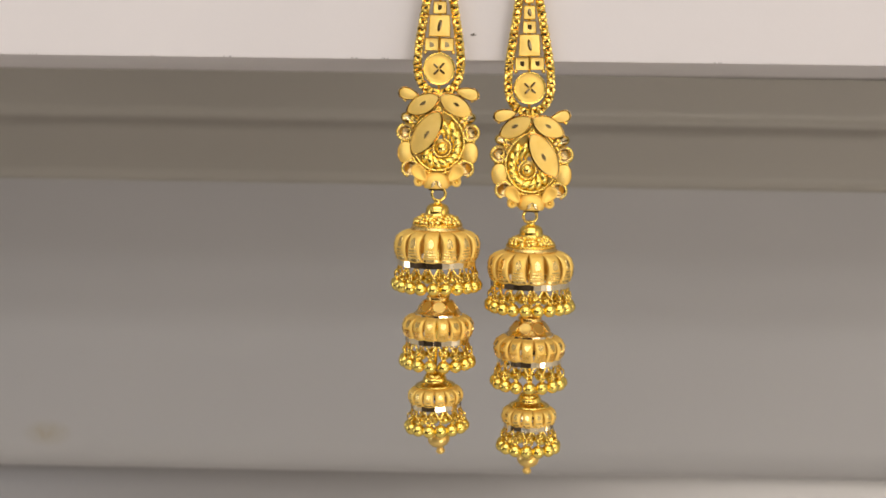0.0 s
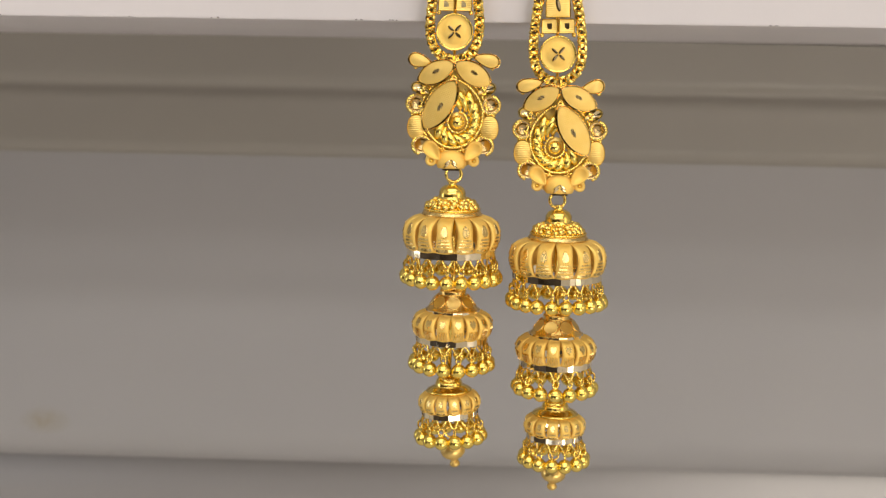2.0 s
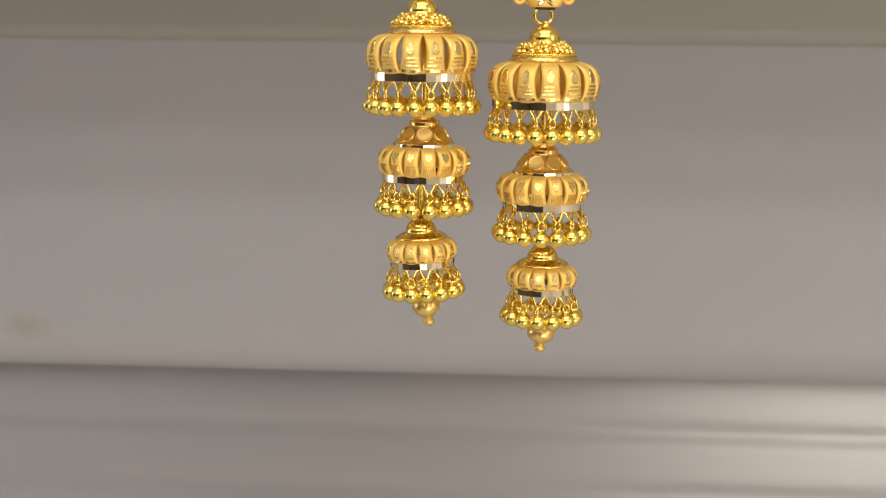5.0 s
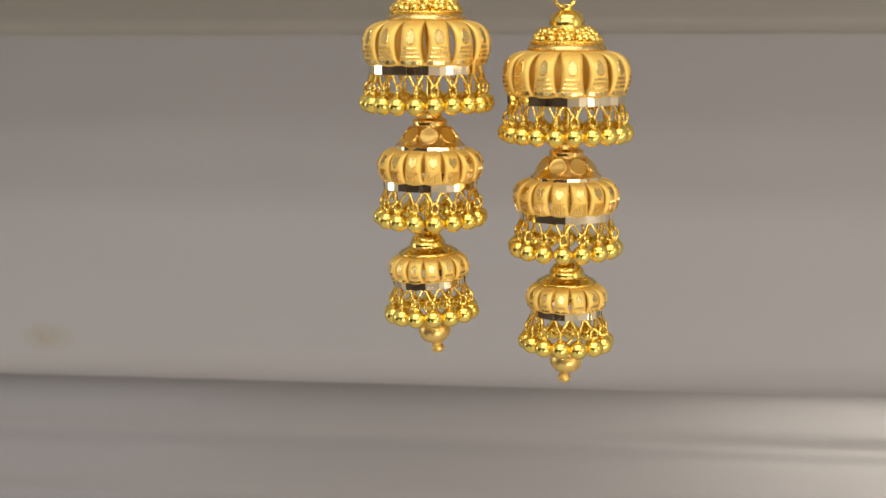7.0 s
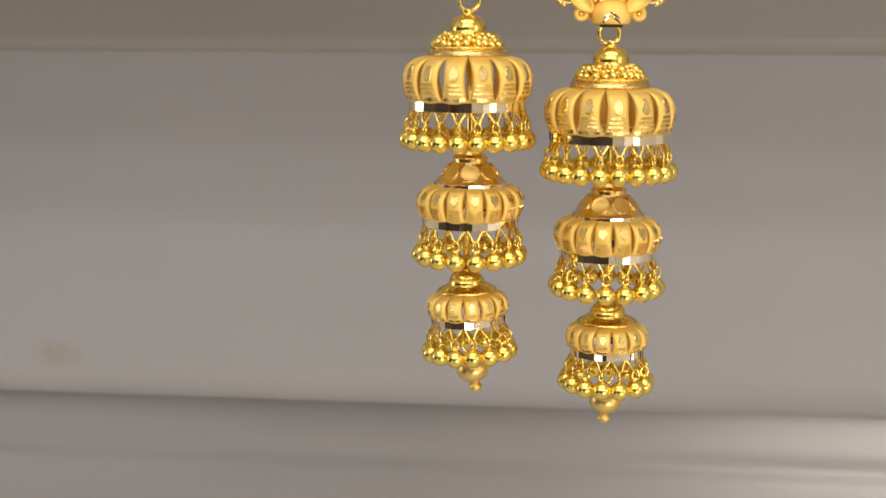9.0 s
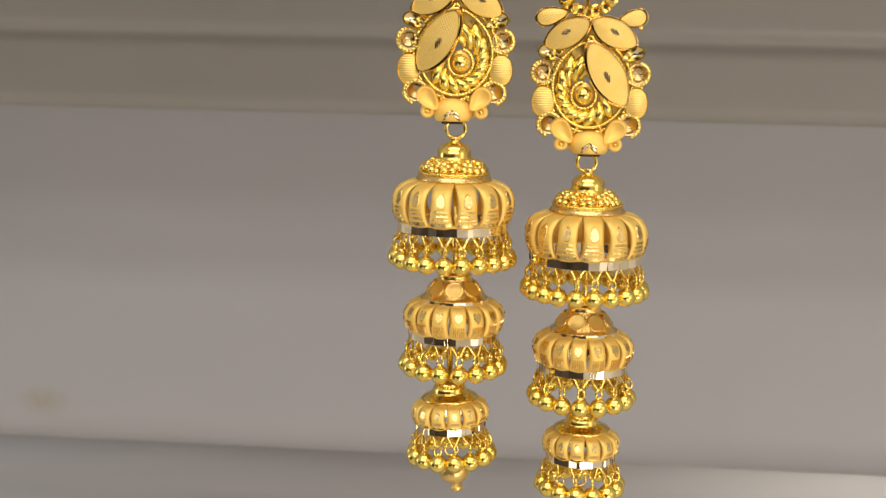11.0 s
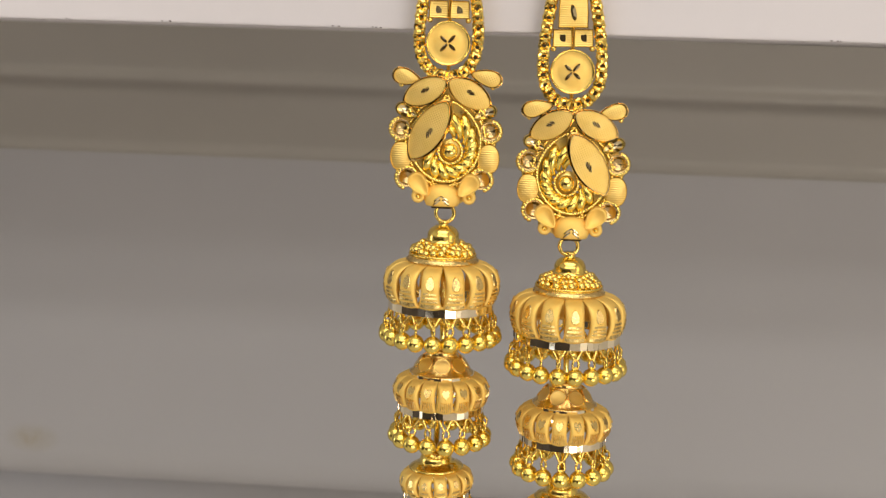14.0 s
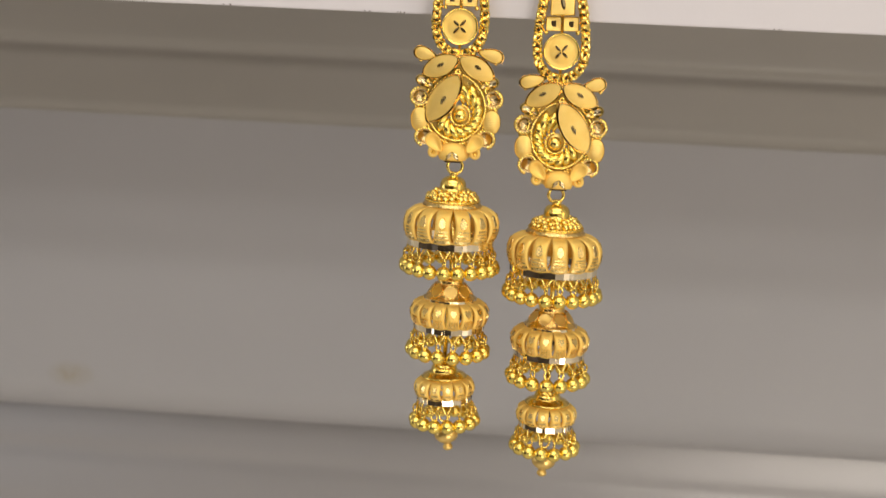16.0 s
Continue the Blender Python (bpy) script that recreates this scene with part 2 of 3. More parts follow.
def slab(sx, sy, sz, bevel=0.0, segs=2):
    bm = bmesh.new()
    bmesh.ops.create_cube(bm, size=1)
    bmesh.ops.scale(bm, vec=(sx, sy, sz), verts=bm.verts)
    if bevel:
        bmesh.ops.bevel(bm, geom=bm.edges[:], offset=bevel, segments=segs, affect="EDGES")
    return bm


def dish(outline, rise, rim, hollow, back=0.5, seat=False, sink=0.84):
    """A plate in the xz plane, facing -y: a wall, a bright bevelled rim (slot 0) and a shallow face (slot 1) that bulges by hollow."""
    c = sum((Vector((x, 0, z)) for x, z in outline), Vector()) / len(outline)
    n = len(outline)
    bm = bmesh.new()

    def ring(scale, y):
        return [bm.verts.new((c.x + (x - c.x) * scale, y, c.z + (z - c.z) * scale)) for x, z in outline]
    size = max((Vector((x, 0, z)) - c).length for x, z in outline)
    k = 1 - rim / size
    first = [ring(1.07, back), ring(1.09, -rise * 0.40), ring(1.075, -rise * 0.55), ring(1.04, -rise * 0.50)] if seat else [ring(0.94, back)]
    rings = first + [ring(1.0, -rise * 0.35), ring(1 - 0.30 * rim / size, -rise), ring(1 - 0.66 * rim / size, -rise), ring(k, -rise * sink),
             ring(k * 0.66, -rise * sink - hollow * 0.6), ring(k * 0.33, -rise * sink - hollow * 0.92)]
    for i, (a, b) in enumerate(zip(rings, rings[1:])):
        for j in range(n):
            f = bm.faces.new((a[j], a[(j + 1) % n], b[(j + 1) % n], b[j]))
            f.material_index = 1 if i > 2 + len(first) else 0
    v = bm.verts.new((c.x, -rise * sink - hollow, c.z))
    for j in range(n):
        bm.faces.new((rings[-1][j], rings[-1][(j + 1) % n], v)).material_index = 1
    bm.faces.new(rings[0])
    return bm


def leaf(length, width, n=28, point=1.35):
    """The outline of a leaf along x, pointed at both ends."""
    out = []
    for k in range(n):
        a = 2 * math.pi * k / n
        out.append((0.5 * length * math.cos(a), 0.5 * width * math.copysign(abs(math.sin(a)) ** point, math.sin(a))))
    return out


def drop_shape(length, width, n=28):
    """The outline of a drop along x: round at +x, narrow at -x."""
    out = []
    for k in range(n):
        a = 2 * math.pi * k / n
        out.append((0.5 * length * math.cos(a), 0.5 * width * math.sin(a) * (0.72 + 0.28 * math.cos(a))))
    return out


def turned(outline, degrees, cx=0.0, cz=0.0):
    c, s = math.cos(radians(degrees)), math.sin(radians(degrees))
    return [(cx + x * c - z * s, cz + x * s + z * c) for x, z in outline]


def cut(length, width, ridge=0.05):
    """A bright engraved stroke with pointed ends, along x, facing -y: two long facets that meet in a low ridge."""
    bm = bmesh.new()
    line = leaf(length, width, 16, 1.0)
    low = [bm.verts.new((x, 0.08, z)) for x, z in line]
    top = [bm.verts.new((x * 0.95, -0.02, z * 0.9)) for x, z in line]
    n = len(low)
    for j in range(n):
        bm.faces.new((low[j], low[(j + 1) % n], top[(j + 1) % n], top[j]))
    mid = [bm.verts.new((0.5 * length * 0.8 * c, -0.02 - ridge * width * (1 - c * c), -0.12 * width * (1 - c * c))) for c in (0.9, 0.4, -0.4, -0.9)]
    for a, b, c, d in ((0, 1, 0, None), (1, 2, 0, None), (2, 3, 1, 0), (3, 4, 1, None), (4, 5, 2, 1), (5, 6, 2, None), (6, 7, 3, 2), (7, 8, 3, None),
                       (8, 9, 3, None), (9, 10, 3, None), (10, 11, 2, 3), (11, 12, 2, None), (12, 13, 1, 2), (13, 14, 1, None), (14, 15, 0, 1), (15, 0, 0, None)):
        if d is None:
            bm.faces.new((top[a], top[b], mid[c]))
        else:
            bm.faces.new((top[a], top[b], mid[c], mid[d]))
    bm.faces.new(low[::-1])
    return bm


# ---- the shop corner ----
def box_thing(name, lo, hi, mat, bevel=0.0, segs=3, label="", category="", kind="structure"):
    bm = slab(*[(h - l) * 1000 for l, h in zip(lo, hi)], bevel=bevel * 1000, segs=segs)
    ob = new(name, mesh_of(name, bm, mat, smooth=False))
    if bevel:
        for p in ob.data.polygons:
            p.use_smooth = True
        ob.data.set_sharp_from_angle(angle=radians(40))
    ob.location = [(l + h) / 2 for l, h in zip(lo, hi)]
    return tagged(ob, label, category, kind=kind)


FASCIA_Y, EDGE_Z, BACK_Y = 0.3099, 0.0073, 0.5425
RAIL_Z, FOOT_Z = -0.0400, -0.1691

box_thing("floor", (-1.7, -1.7, -1.05), (1.7, 0.85, -1.0), FLOOR, label="plain grey tiled shop floor", category="floor")
box_thing("ceiling", (-1.7, -1.7, 1.6), (1.7, 0.85, 1.65), ROOM, label="plain pale shop ceiling", category="ceiling")
box_thing("wall_south", (-1.7, -1.75, -1.0), (1.7, -1.7, 1.6), ROOM, label="plain pale painted wall", category="wall")
# added dark boards stand in for the dark shape reflected beside the camera
box_thing("reflection_board_south", (-0.85, -1.70, -1.0), (0.30, -1.64, 0.34), DARK, label="unseen dark board that darkens front reflections in the gold", category="wall")
box_thing("reflection_board_southwest", (-1.66, -1.70, -0.66), (-0.85, -1.64, 0.34), DARK, label="unseen dark board over the low left fill, for dark reflections", category="wall")
box_thing("reflection_board_west", (-1.70, -1.70, -1.0), (-1.66, -0.02, 0.34), DARK, label="unseen dark board that darkens left reflections in the gold", category="wall")
box_thing("wall_west", (-1.75, -1.7, -1.0), (-1.7, 0.85, 1.6), ROOM, label="plain pale painted wall", category="wall")
box_thing("wall_east", (1.7, -1.7, -1.0), (1.75, 0.85, 1.6), ROOM, label="plain pale painted wall", category="wall")
box_thing("wall_north", (-1.7, 0.70, -1.0), (1.7, 0.75, 1.6), ROOM, label="plain pale painted wall behind the shelf", category="wall")

# the white shelf board with a bevelled lower front edge, running back to the panels
shelf = box_thing("shelf_board", (-0.75, FASCIA_Y, EDGE_Z), (0.75, 0.70, 0.11), WHITE, 0.0002, 2,
                  "white laminate shelf board with small chips along its edge", "shelf")
shelf.rotation_euler = (0, radians(-0.15), 0)
# taupe rail under the shelf, with a groove, then the grey panel, then the slats
GROOVE_Z = -0.0125


def moulding(name, top, low, face, back, mat, grooves, label, category, round_low=0.0):
    """A long board whose face has shallow soft grooves: (height, depth, half width) each; its lower edge may be rounded."""
    rows_ = []
    n = int((top - low) / 0.0005)
    for k in range(n + 1):
        z = top + (low - top) * k / n
        y = face + sum(d * math.exp(-((z - g) / w) ** 2) for g, d, w in grooves)
        if round_low and z - low < round_low:
            u = 1 - (z - low) / round_low
            y += round_low * (1 - math.sqrt(max(0.0, 1 - u * u)))
        rows_.append((y, z))
    rows_ += [(back, low), (back, top)]
    bm = bmesh.new()
    ends = [[bm.verts.new((x * 1000, y * 1000, z * 1000)) for y, z in rows_] for x in (-0.75, 0.75)]
    m = len(rows_)
    for k in range(m):
        bm.faces.new((ends[0][k], ends[0][(k + 1) % m], ends[1][(k + 1) % m], ends[1][k]))
    bm.faces.new(ends[0])
    bm.faces.new(ends[1])
    ob = new(name, mesh_of(name, bm, mat))
    ob.data.set_sharp_from_angle(angle=radians(40))
    return tagged(ob, label, category, kind="structure")


moulding("rail", EDGE_Z, RAIL_Z, BACK_Y - 0.0045, BACK_Y + 0.03, TAUPE, ((GROOVE_Z, 0.0020, 0.0026),), "taupe painted rail with a soft groove below the shelf", "trim", 0.0066)
moulding("back_panel", RAIL_Z + 0.012, FOOT_Z, BACK_Y, BACK_Y + 0.04, PANEL, (), "smooth grey cabinet panel with a faint brown smudge", "panel", 0.018)
box_thing("plinth", (-0.75, 0.62, -1.0), (0.75, 0.70, EDGE_Z), TAUPE, label="taupe cabinet carcass behind the panels", category="trim")
moulding("slatted_front", FOOT_Z + 0.02, -0.40, 0.602, 0.62, SLAT, ((FOOT_Z + 0.002, 0.003, 0.011),) + tuple((g + 0.001, 0.0005, 0.0046) for g in (-0.2067, -0.2349, -0.2632, -0.2916, -0.32, -0.35, -0.38)),
         "pale satin cabinet front with soft horizontal grooves", "trim")


def smudge(name, mat, place, pieces, size, label):
    """A few thin uneven flecks lying on a vertical face."""
    bm = bmesh.new()
    for i in range(pieces):
        cx, cz = random.gauss(0, size[0]), random.gauss(0, size[1])
        r = random.uniform(0.3, 1.0) * size[2]
        vs = [bm.verts.new((cx + r * random.uniform(0.7, 1.3) * math.cos(a) * 1.6, -0.004 * i, cz + r * random.uniform(0.5, 1.0) * math.sin(a)))
              for a in [2 * math.pi * k / 9 for k in range(9)]]
        bm.faces.new(vs)
    ext = bmesh.ops.extrude_face_region(bm, geom=bm.faces[:])
    bmesh.ops.translate(bm, vec=(0, -0.03, 0), verts=[v for v in ext["geom"] if isinstance(v, bmesh.types.BMVert)])
    ob = new(name, mesh_of(name, bm, mat, smooth=False))
    ob.location = place
    return tagged(ob, label, "mark", kind="structure")


smudge("scuff", SCUFF, (0.0034, FASCIA_Y - 0.00006, 0.0135), 6, (0.50, 0.12, 0.26), "small dark scuff on the white shelf edge")
for x in (-0.0733, -0.0245, -0.018, -0.102, -0.055, 0.062):
    smudge("chip", SCUFF, (x, FASCIA_Y - 0.00006, EDGE_Z + 0.0026 * x + 0.00022), 3, (0.5, 0.05, 0.15), "small dirty chip on the shelf edge")


# ---- the earrings ----
def profile_at(profile, v):
    """The point at 0..1 along a smooth line through (radius, height)."""
    n = len(profile) - 1
    i = min(int(v * n), n - 1)
    u = v * n - i
    p = [profile[min(max(i + k, 0), n)] for k in (-1, 0, 1, 2)]
    return [0.5 * (2 * p[1][c] + (p[2][c] - p[0][c]) * u + (2 * p[0][c] - 5 * p[1][c] + 4 * p[2][c] - p[3][c]) * u * u
                   + (3 * p[1][c] - p[0][c] - 3 * p[2][c] + p[3][c]) * u ** 3) for c in (0, 1)]


def rib_mesh(profile, count, slot, bulge, style, foot=0.28, nu=10, nv=14):
    """One gore of a melon dome with pointed slots beside it, facing -y; slot 0 satin, slot 1 bright engraving."""
    bm = bmesh.new()
    half = math.pi / count

    def at(u, v, off=0.0):
        r, z = profile_at(profile, v)
        open_ = slot * max(0.0, math.sin(math.pi * min(1, max(0, (v - 0.10) / 0.86)) ** 1.2)) ** 0.8
        a = u * half * (1 - open_) * 0.985
        r += bulge * (0.25 + 0.75 * math.sin(math.pi * min(1, v * 0.94)) ** 0.7) * (1 - abs(u) ** 5) + off
        return (r * math.sin(a), -r * math.cos(a), z - foot * max(0.0, v - 0.8) * 5 * (1 - u * u))

    grids = []
    for off in (0.0, -0.55):
        grids.append([[bm.verts.new(at(2 * i / nu - 1, j / nv, off)) for i in range(nu + 1)] for j in range(nv + 1)])
    for g in grids:
        for j in range(nv):
            for i in range(nu):
                bm.faces.new((g[j][i], g[j][i + 1], g[j + 1][i + 1], g[j + 1][i]))
    a, b = grids
    for j in range(nv):
        for i in (0, nu):
            bm.faces.new((a[j][i], a[j + 1][i], b[j + 1][i], b[j][i]))
    for i in range(nu):
        for j in (0, nv):
            bm.faces.new((a[j][i], a[j][i + 1], b[j][i + 1], b[j][i]))

    def stroke(outline, rise=0.10):
        c = (sum(p[0] for p in outline) / len(outline), sum(p[1] for p in outline) / len(outline))
        low = [bm.verts.new(at(*p, -0.02)) for p in outline]
        top = [bm.verts.new(at(c[0] + (p[0] - c[0]) * 0.86, c[1] + (p[1] - c[1]) * 0.86, rise)) for p in outline]
        n = len(outline)
        for k in range(n):
            bm.faces.new((low[k], low[(k + 1) % n], top[(k + 1) % n], top[k])).material_index = 1
        bm.faces.new(top).material_index = 1
        if rise == 0.10:
            mid, du, dv = Vector(at(*c, 0.025)), Vector(at(c[0] + 0.1, c[1])) - Vector(at(c[0] - 0.1, c[1])), Vector(at(c[0], c[1] + 0.05)) - Vector(at(c[0], c[1] - 0.05))
            no = du.cross(dv).normalized()
            for v in top:
                v.co -= no * (v.co - mid).dot(no)

    def bar(v, w, h):
        """A bright-cut line across the rib, its lower edge proud."""
        us = [-w, -w / 2, 0, w / 2, w]
        rows_ = [[bm.verts.new(at(u, v + dv, off)) for u in us] for dv, off in ((-h, -0.02), (-h * 0.6, 0.07), (h * 0.75, 0.19), (h, -0.02))]
        for p, q in zip(rows_, rows_[1:]):
            for k in range(4):
                bm.faces.new((p[k], p[k + 1], q[k + 1], q[k])).material_index = 1

    if style == "drop":
        stroke([(0.46 * math.sin(t) * (1 + 0.34 * -math.cos(t)), 0.475 - 0.145 * math.cos(t)) for t in [2 * math.pi * k / 16 for k in range(16)]])
        for v, w, h in ((0.665, 0.66, 0.022), (0.735, 0.74, 0.022), (0.805, 0.80, 0.022), (0.91, 0.84, 0.045)):
            bar(v, w, h)
    elif style == "heart":
        stroke([(-0.56, 0.37), (-0.28, 0.30), (0, 0.36), (0.28, 0.30), (0.56, 0.37), (0.48, 0.49), (0, 0.62), (-0.48, 0.49)])
        for u in (-0.6, -0.36, -0.12, 0.12, 0.36, 0.6):
            stroke([(u - 0.07, 0.68), (u + 0.02, 0.65), (u + 0.09, 0.80), (u + 0.06, 0.95), (u - 0.04, 0.95), (u - 0.02, 0.80)], 0.2)
    else:
        stroke([(0.42 * math.sin(t), 0.46 - 0.15 * math.cos(t)) for t in [2 * math.pi * k / 12 for k in range(12)]])
        stroke([(-0.6, 0.68), (0.6, 0.68), (0.66, 0.80), (-0.66, 0.80)], 0.13)
        bar(0.90, 0.75, 0.035)
    return bm


def mirror_band(r, top, height, count, seed=0):
    """A ring of small flat mirror facets, each set at a slightly different tilt, on a plain ring."""
    rnd = random.Random(count + seed)
    bm = revolve([(r - 0.5, top), (r - 0.22, top), (r - 0.22, top - height), (r - 0.5, top - height), (r - 0.5, top)], count * 2)
    turns = [2 * math.pi * (k + rnd.uniform(-0.38, 0.38)) / count for k in range(count)]
    for k in range(count):
        a0, a1 = turns[k], turns[(k + 1) % count] + (2 * math.pi if k == count - 1 else 0)
        up, side = rnd.uniform(-0.035, 0.035), rnd.choice((-1, 1)) * rnd.uniform(0.0, 0.09) * min(1.0, 40 / count)
        quad = []
        for a, z, e in ((a0, 0, up - side), (a1, 0, up + side), (a1, 1, -up + side), (a0, 1, -up - side)):
            quad.append(((r + e) * math.cos(a), (r + e) * math.sin(a), top - height * z, a))
        front = [bm.verts.new(q[:3]) for q in quad]
        back = [bm.verts.new(((r - 0.3) * math.cos(q[3]), (r - 0.3) * math.sin(q[3]), q[2])) for q in quad]
        bm.faces.new(front)
        bm.faces.new(back[::-1])
        for n in range(4):
            bm.faces.new((front[n], back[n], back[(n + 1) % 4], front[(n + 1) % 4]))
    return bm


def bead_drop(r):
    """A polished ball with a short neck; its centre is the origin."""
    prof = [(0, -r)] + [(r * math.sin(a), -r * math.cos(a)) for a in [math.pi * k / 12 for k in range(1, 11)]]
    prof += [(0.36, r * 0.985), (0.26, r + 0.12), (0.28, r + 0.26), (0.15, r + 0.36), (0, r + 0.38)]
    return revolve(prof, 18)


def fringe(bell, key, ring_r, band_r, wire_top, bead_z, count, phase):
    """Zigzag wire, loops and balls hanging round the mouth of a bell."""
    pts = []
    low = wire_top - 0.36 * (wire_top - bead_z)
    for k in range(count):
        for h, z, r in ((-0.5, wire_top, band_r - 0.25), (-0.38, wire_top - 0.2, band_r - 0.2), (-0.09, low, ring_r - 0.05), (0.09, low, ring_r - 0.05), (0.38, wire_top - 0.2, band_r - 0.2)):
            a = radians(phase) + 2 * math.pi * (k + h) / count
            pts.append((r * math.sin(a), -r * math.cos(a), z))
    part("fringe_wire", tube(pts, 0.23, 8, True), POLISHED, bell)
    ball_r = 1.56
    rnd = random.Random(len(key) + count)
    loop_r = ((low - (bead_z + ball_r + 0.25)) / 2 + 0.28)
    for k in range(count):
        a = radians(phase) + 2 * math.pi * k / count + rnd.uniform(-0.012, 0.012)
        x, y = ring_r * math.sin(a), -ring_r * math.cos(a)
        dz = rnd.uniform(-0.08, 0.08)
        part("bead", shared("bead_drop", lambda: bead_drop(ball_r), BEAD), None, bell, at=(x, y, bead_z + dz), turn=(0, 0, math.degrees(a)))
        part("loop", shared(f"loop_{loop_r:.2f}", lambda: tube([(0.60 * math.cos(2 * math.pi * q / 18), 0, loop_r * math.sin(2 * math.pi * q / 18)) for q in range(18)], 0.22, 6, True), POLISHED), None, bell,
             at=(x, y, low - loop_r + 0.12), turn=(0, 0, math.degrees(a) + rnd.choice((20, -25, 65, -60, 90))))


def ribs(bell, key, profile, count, slot, bulge, style, phase):
    me = shared("rib_" + key, lambda: rib_mesh(profile, count, slot, bulge, style), [MATTE, ENGRAVED])
    for p in me.polygons:
        p.use_smooth = p.material_index == 0
    for k in range(count):
        part("rib", me, None, bell, turn=(0, 0, phase + 360 * k / count))


def wave_ring(r, z, n=64):
    return [(r * math.cos(2 * math.pi * k / n), r * math.sin(2 * math.pi * k / n), z) for k in range(n)]


def bell_large(earring, rib_phase, bead_phase, tilt, shift):
    cap = [(0, 0.6), (1.0, 0.6), (1.15, 0.45), (0.95, 0.2), (0.85, -0.1), (0.95, -0.3), (1.6, -0.45), (2.35, -0.95), (2.75, -1.7), (2.85, -2.6), (2.8, -3.0), (3.0, -3.1), (3.05, -3.3),
           (2.9, -3.45), (3.5, -3.6), (4.9, -5.0), (5.15, -5.3), (5.55, -5.4), (5.85, -5.6), (6.1, -6.6), (5.8, -6.9), (5.0, -6.8), (4.6, -5.7), (2.4, -3.5), (0, -3.4)]
    bell = part("large_bell", revolve(cap), POLISHED, earring, "large ribbed gold bell with a granulated crown", at=(shift[0], 0, shift[1]), turn=tilt)
    for n, r, z, g in ((21, 5.0, -4.8, 0.74), (17, 4.2, -4.05, 0.74), (15, 3.5, -3.5, 0.56), (30, 4.75, -4.2, 0.40)):
        me = shared(f"granule_{g}", lambda: sphere(g, 12, 8), POLISHED)
        for k in range(n):
            a = 2 * math.pi * (k + random.uniform(-0.3, 0.3)) / n
            r2 = r + random.uniform(-0.15, 0.2)
            part("granule", me, None, bell, at=(r2 * math.cos(a), r2 * math.sin(a), z + random.uniform(-0.2, 0.25)))
    part("flange", revolve([(5.7, -5.62), (5.95, -5.66), (6.42, -6.42), (6.38, -6.58), (5.9, -6.6), (5.6, -6.2), (5.7, -5.62)]), ENGRAVED, bell)
    part("beaded_rim", rope(wave_ring(5.8, -5.35), 0.24, 0.5, True), POLISHED, bell)
    dome = [(5.5, -6.6), (7.95, -7.1), (9.38, -8.4), (9.84, -10.2), (9.78, -12.1), (9.3, -13.5)]
    ribs(bell, "large", dome, 14, 0.26, 0.42, "drop", rib_phase)
    part("lower_rim", revolve([(8.9, -13.15), (9.25, -13.2), (9.35, -13.4), (9.3, -13.6), (9.0, -13.65), (8.8, -13.4), (8.9, -13.15)]), MATTE, bell)
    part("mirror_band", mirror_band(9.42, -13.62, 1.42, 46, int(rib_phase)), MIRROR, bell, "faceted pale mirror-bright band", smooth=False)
    fringe(bell, "large", 9.52, 9.3, -14.9, -19.8, 20, bead_phase)
    return bell


def bell_middle(earring, rib_phase, bead_phase, tilt, shift, disc_phase):
    """The origin is the top of its collar."""
    cap = [(0, 0.3), (1.6, 0.3), (2.0, 0.0), (1.9, -0.4), (2.2, -0.7), (2.75, -0.95), (2.9, -1.3), (2.75, -1.6), (3.0, -2.0), (4.1, -3.0), (5.2, -4.55), (5.5, -4.85),
           (5.75, -5.05), (5.75, -5.45), (5.4, -5.7), (4.8, -5.5), (3.9, -3.4), (2.4, -2.0), (0, -1.8)]
    bell = part("middle_bell", revolve(cap), ROSE, earring, "medium ribbed gold bell with medallions on its crown", at=(shift[0], 0, shift[1]), turn=tilt)
    me = shared("medallion", lambda: dish([(1.55 * math.cos(a), 1.55 * math.sin(a)) for a in [2 * math.pi * k / 20 for k in range(20)]], 0.12, 0.20, 0.03), [ROSE, BRUSHED])
    for k in range(8):
        part("medallion", me, None, bell, at=(4.14 * math.sin(radians(45 * k + disc_phase)), -4.14 * math.cos(radians(45 * k + disc_phase)), -3.2), turn=(-36, 0, 45 * k + disc_phase))
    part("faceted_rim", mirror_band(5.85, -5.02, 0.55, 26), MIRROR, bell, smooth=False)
    dome = [(5.2, -5.4), (6.85, -5.8), (7.92, -6.85), (8.2, -8.1), (8.07, -9.4), (7.7, -10.5)]
    ribs(bell, "middle", dome, 16, 0.19, 0.34, "heart", rib_phase)
    part("lower_rim", revolve([(7.3, -10.2), (7.65, -10.25), (7.75, -10.4), (7.7, -10.6), (7.4, -10.6), (7.2, -10.4), (7.3, -10.2)]), MATTE, bell)
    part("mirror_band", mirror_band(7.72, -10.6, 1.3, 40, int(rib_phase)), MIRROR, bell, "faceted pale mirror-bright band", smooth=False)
    fringe(bell, "middle", 7.94, 7.6, -11.9, -16.8, 16, bead_phase)
    return bell


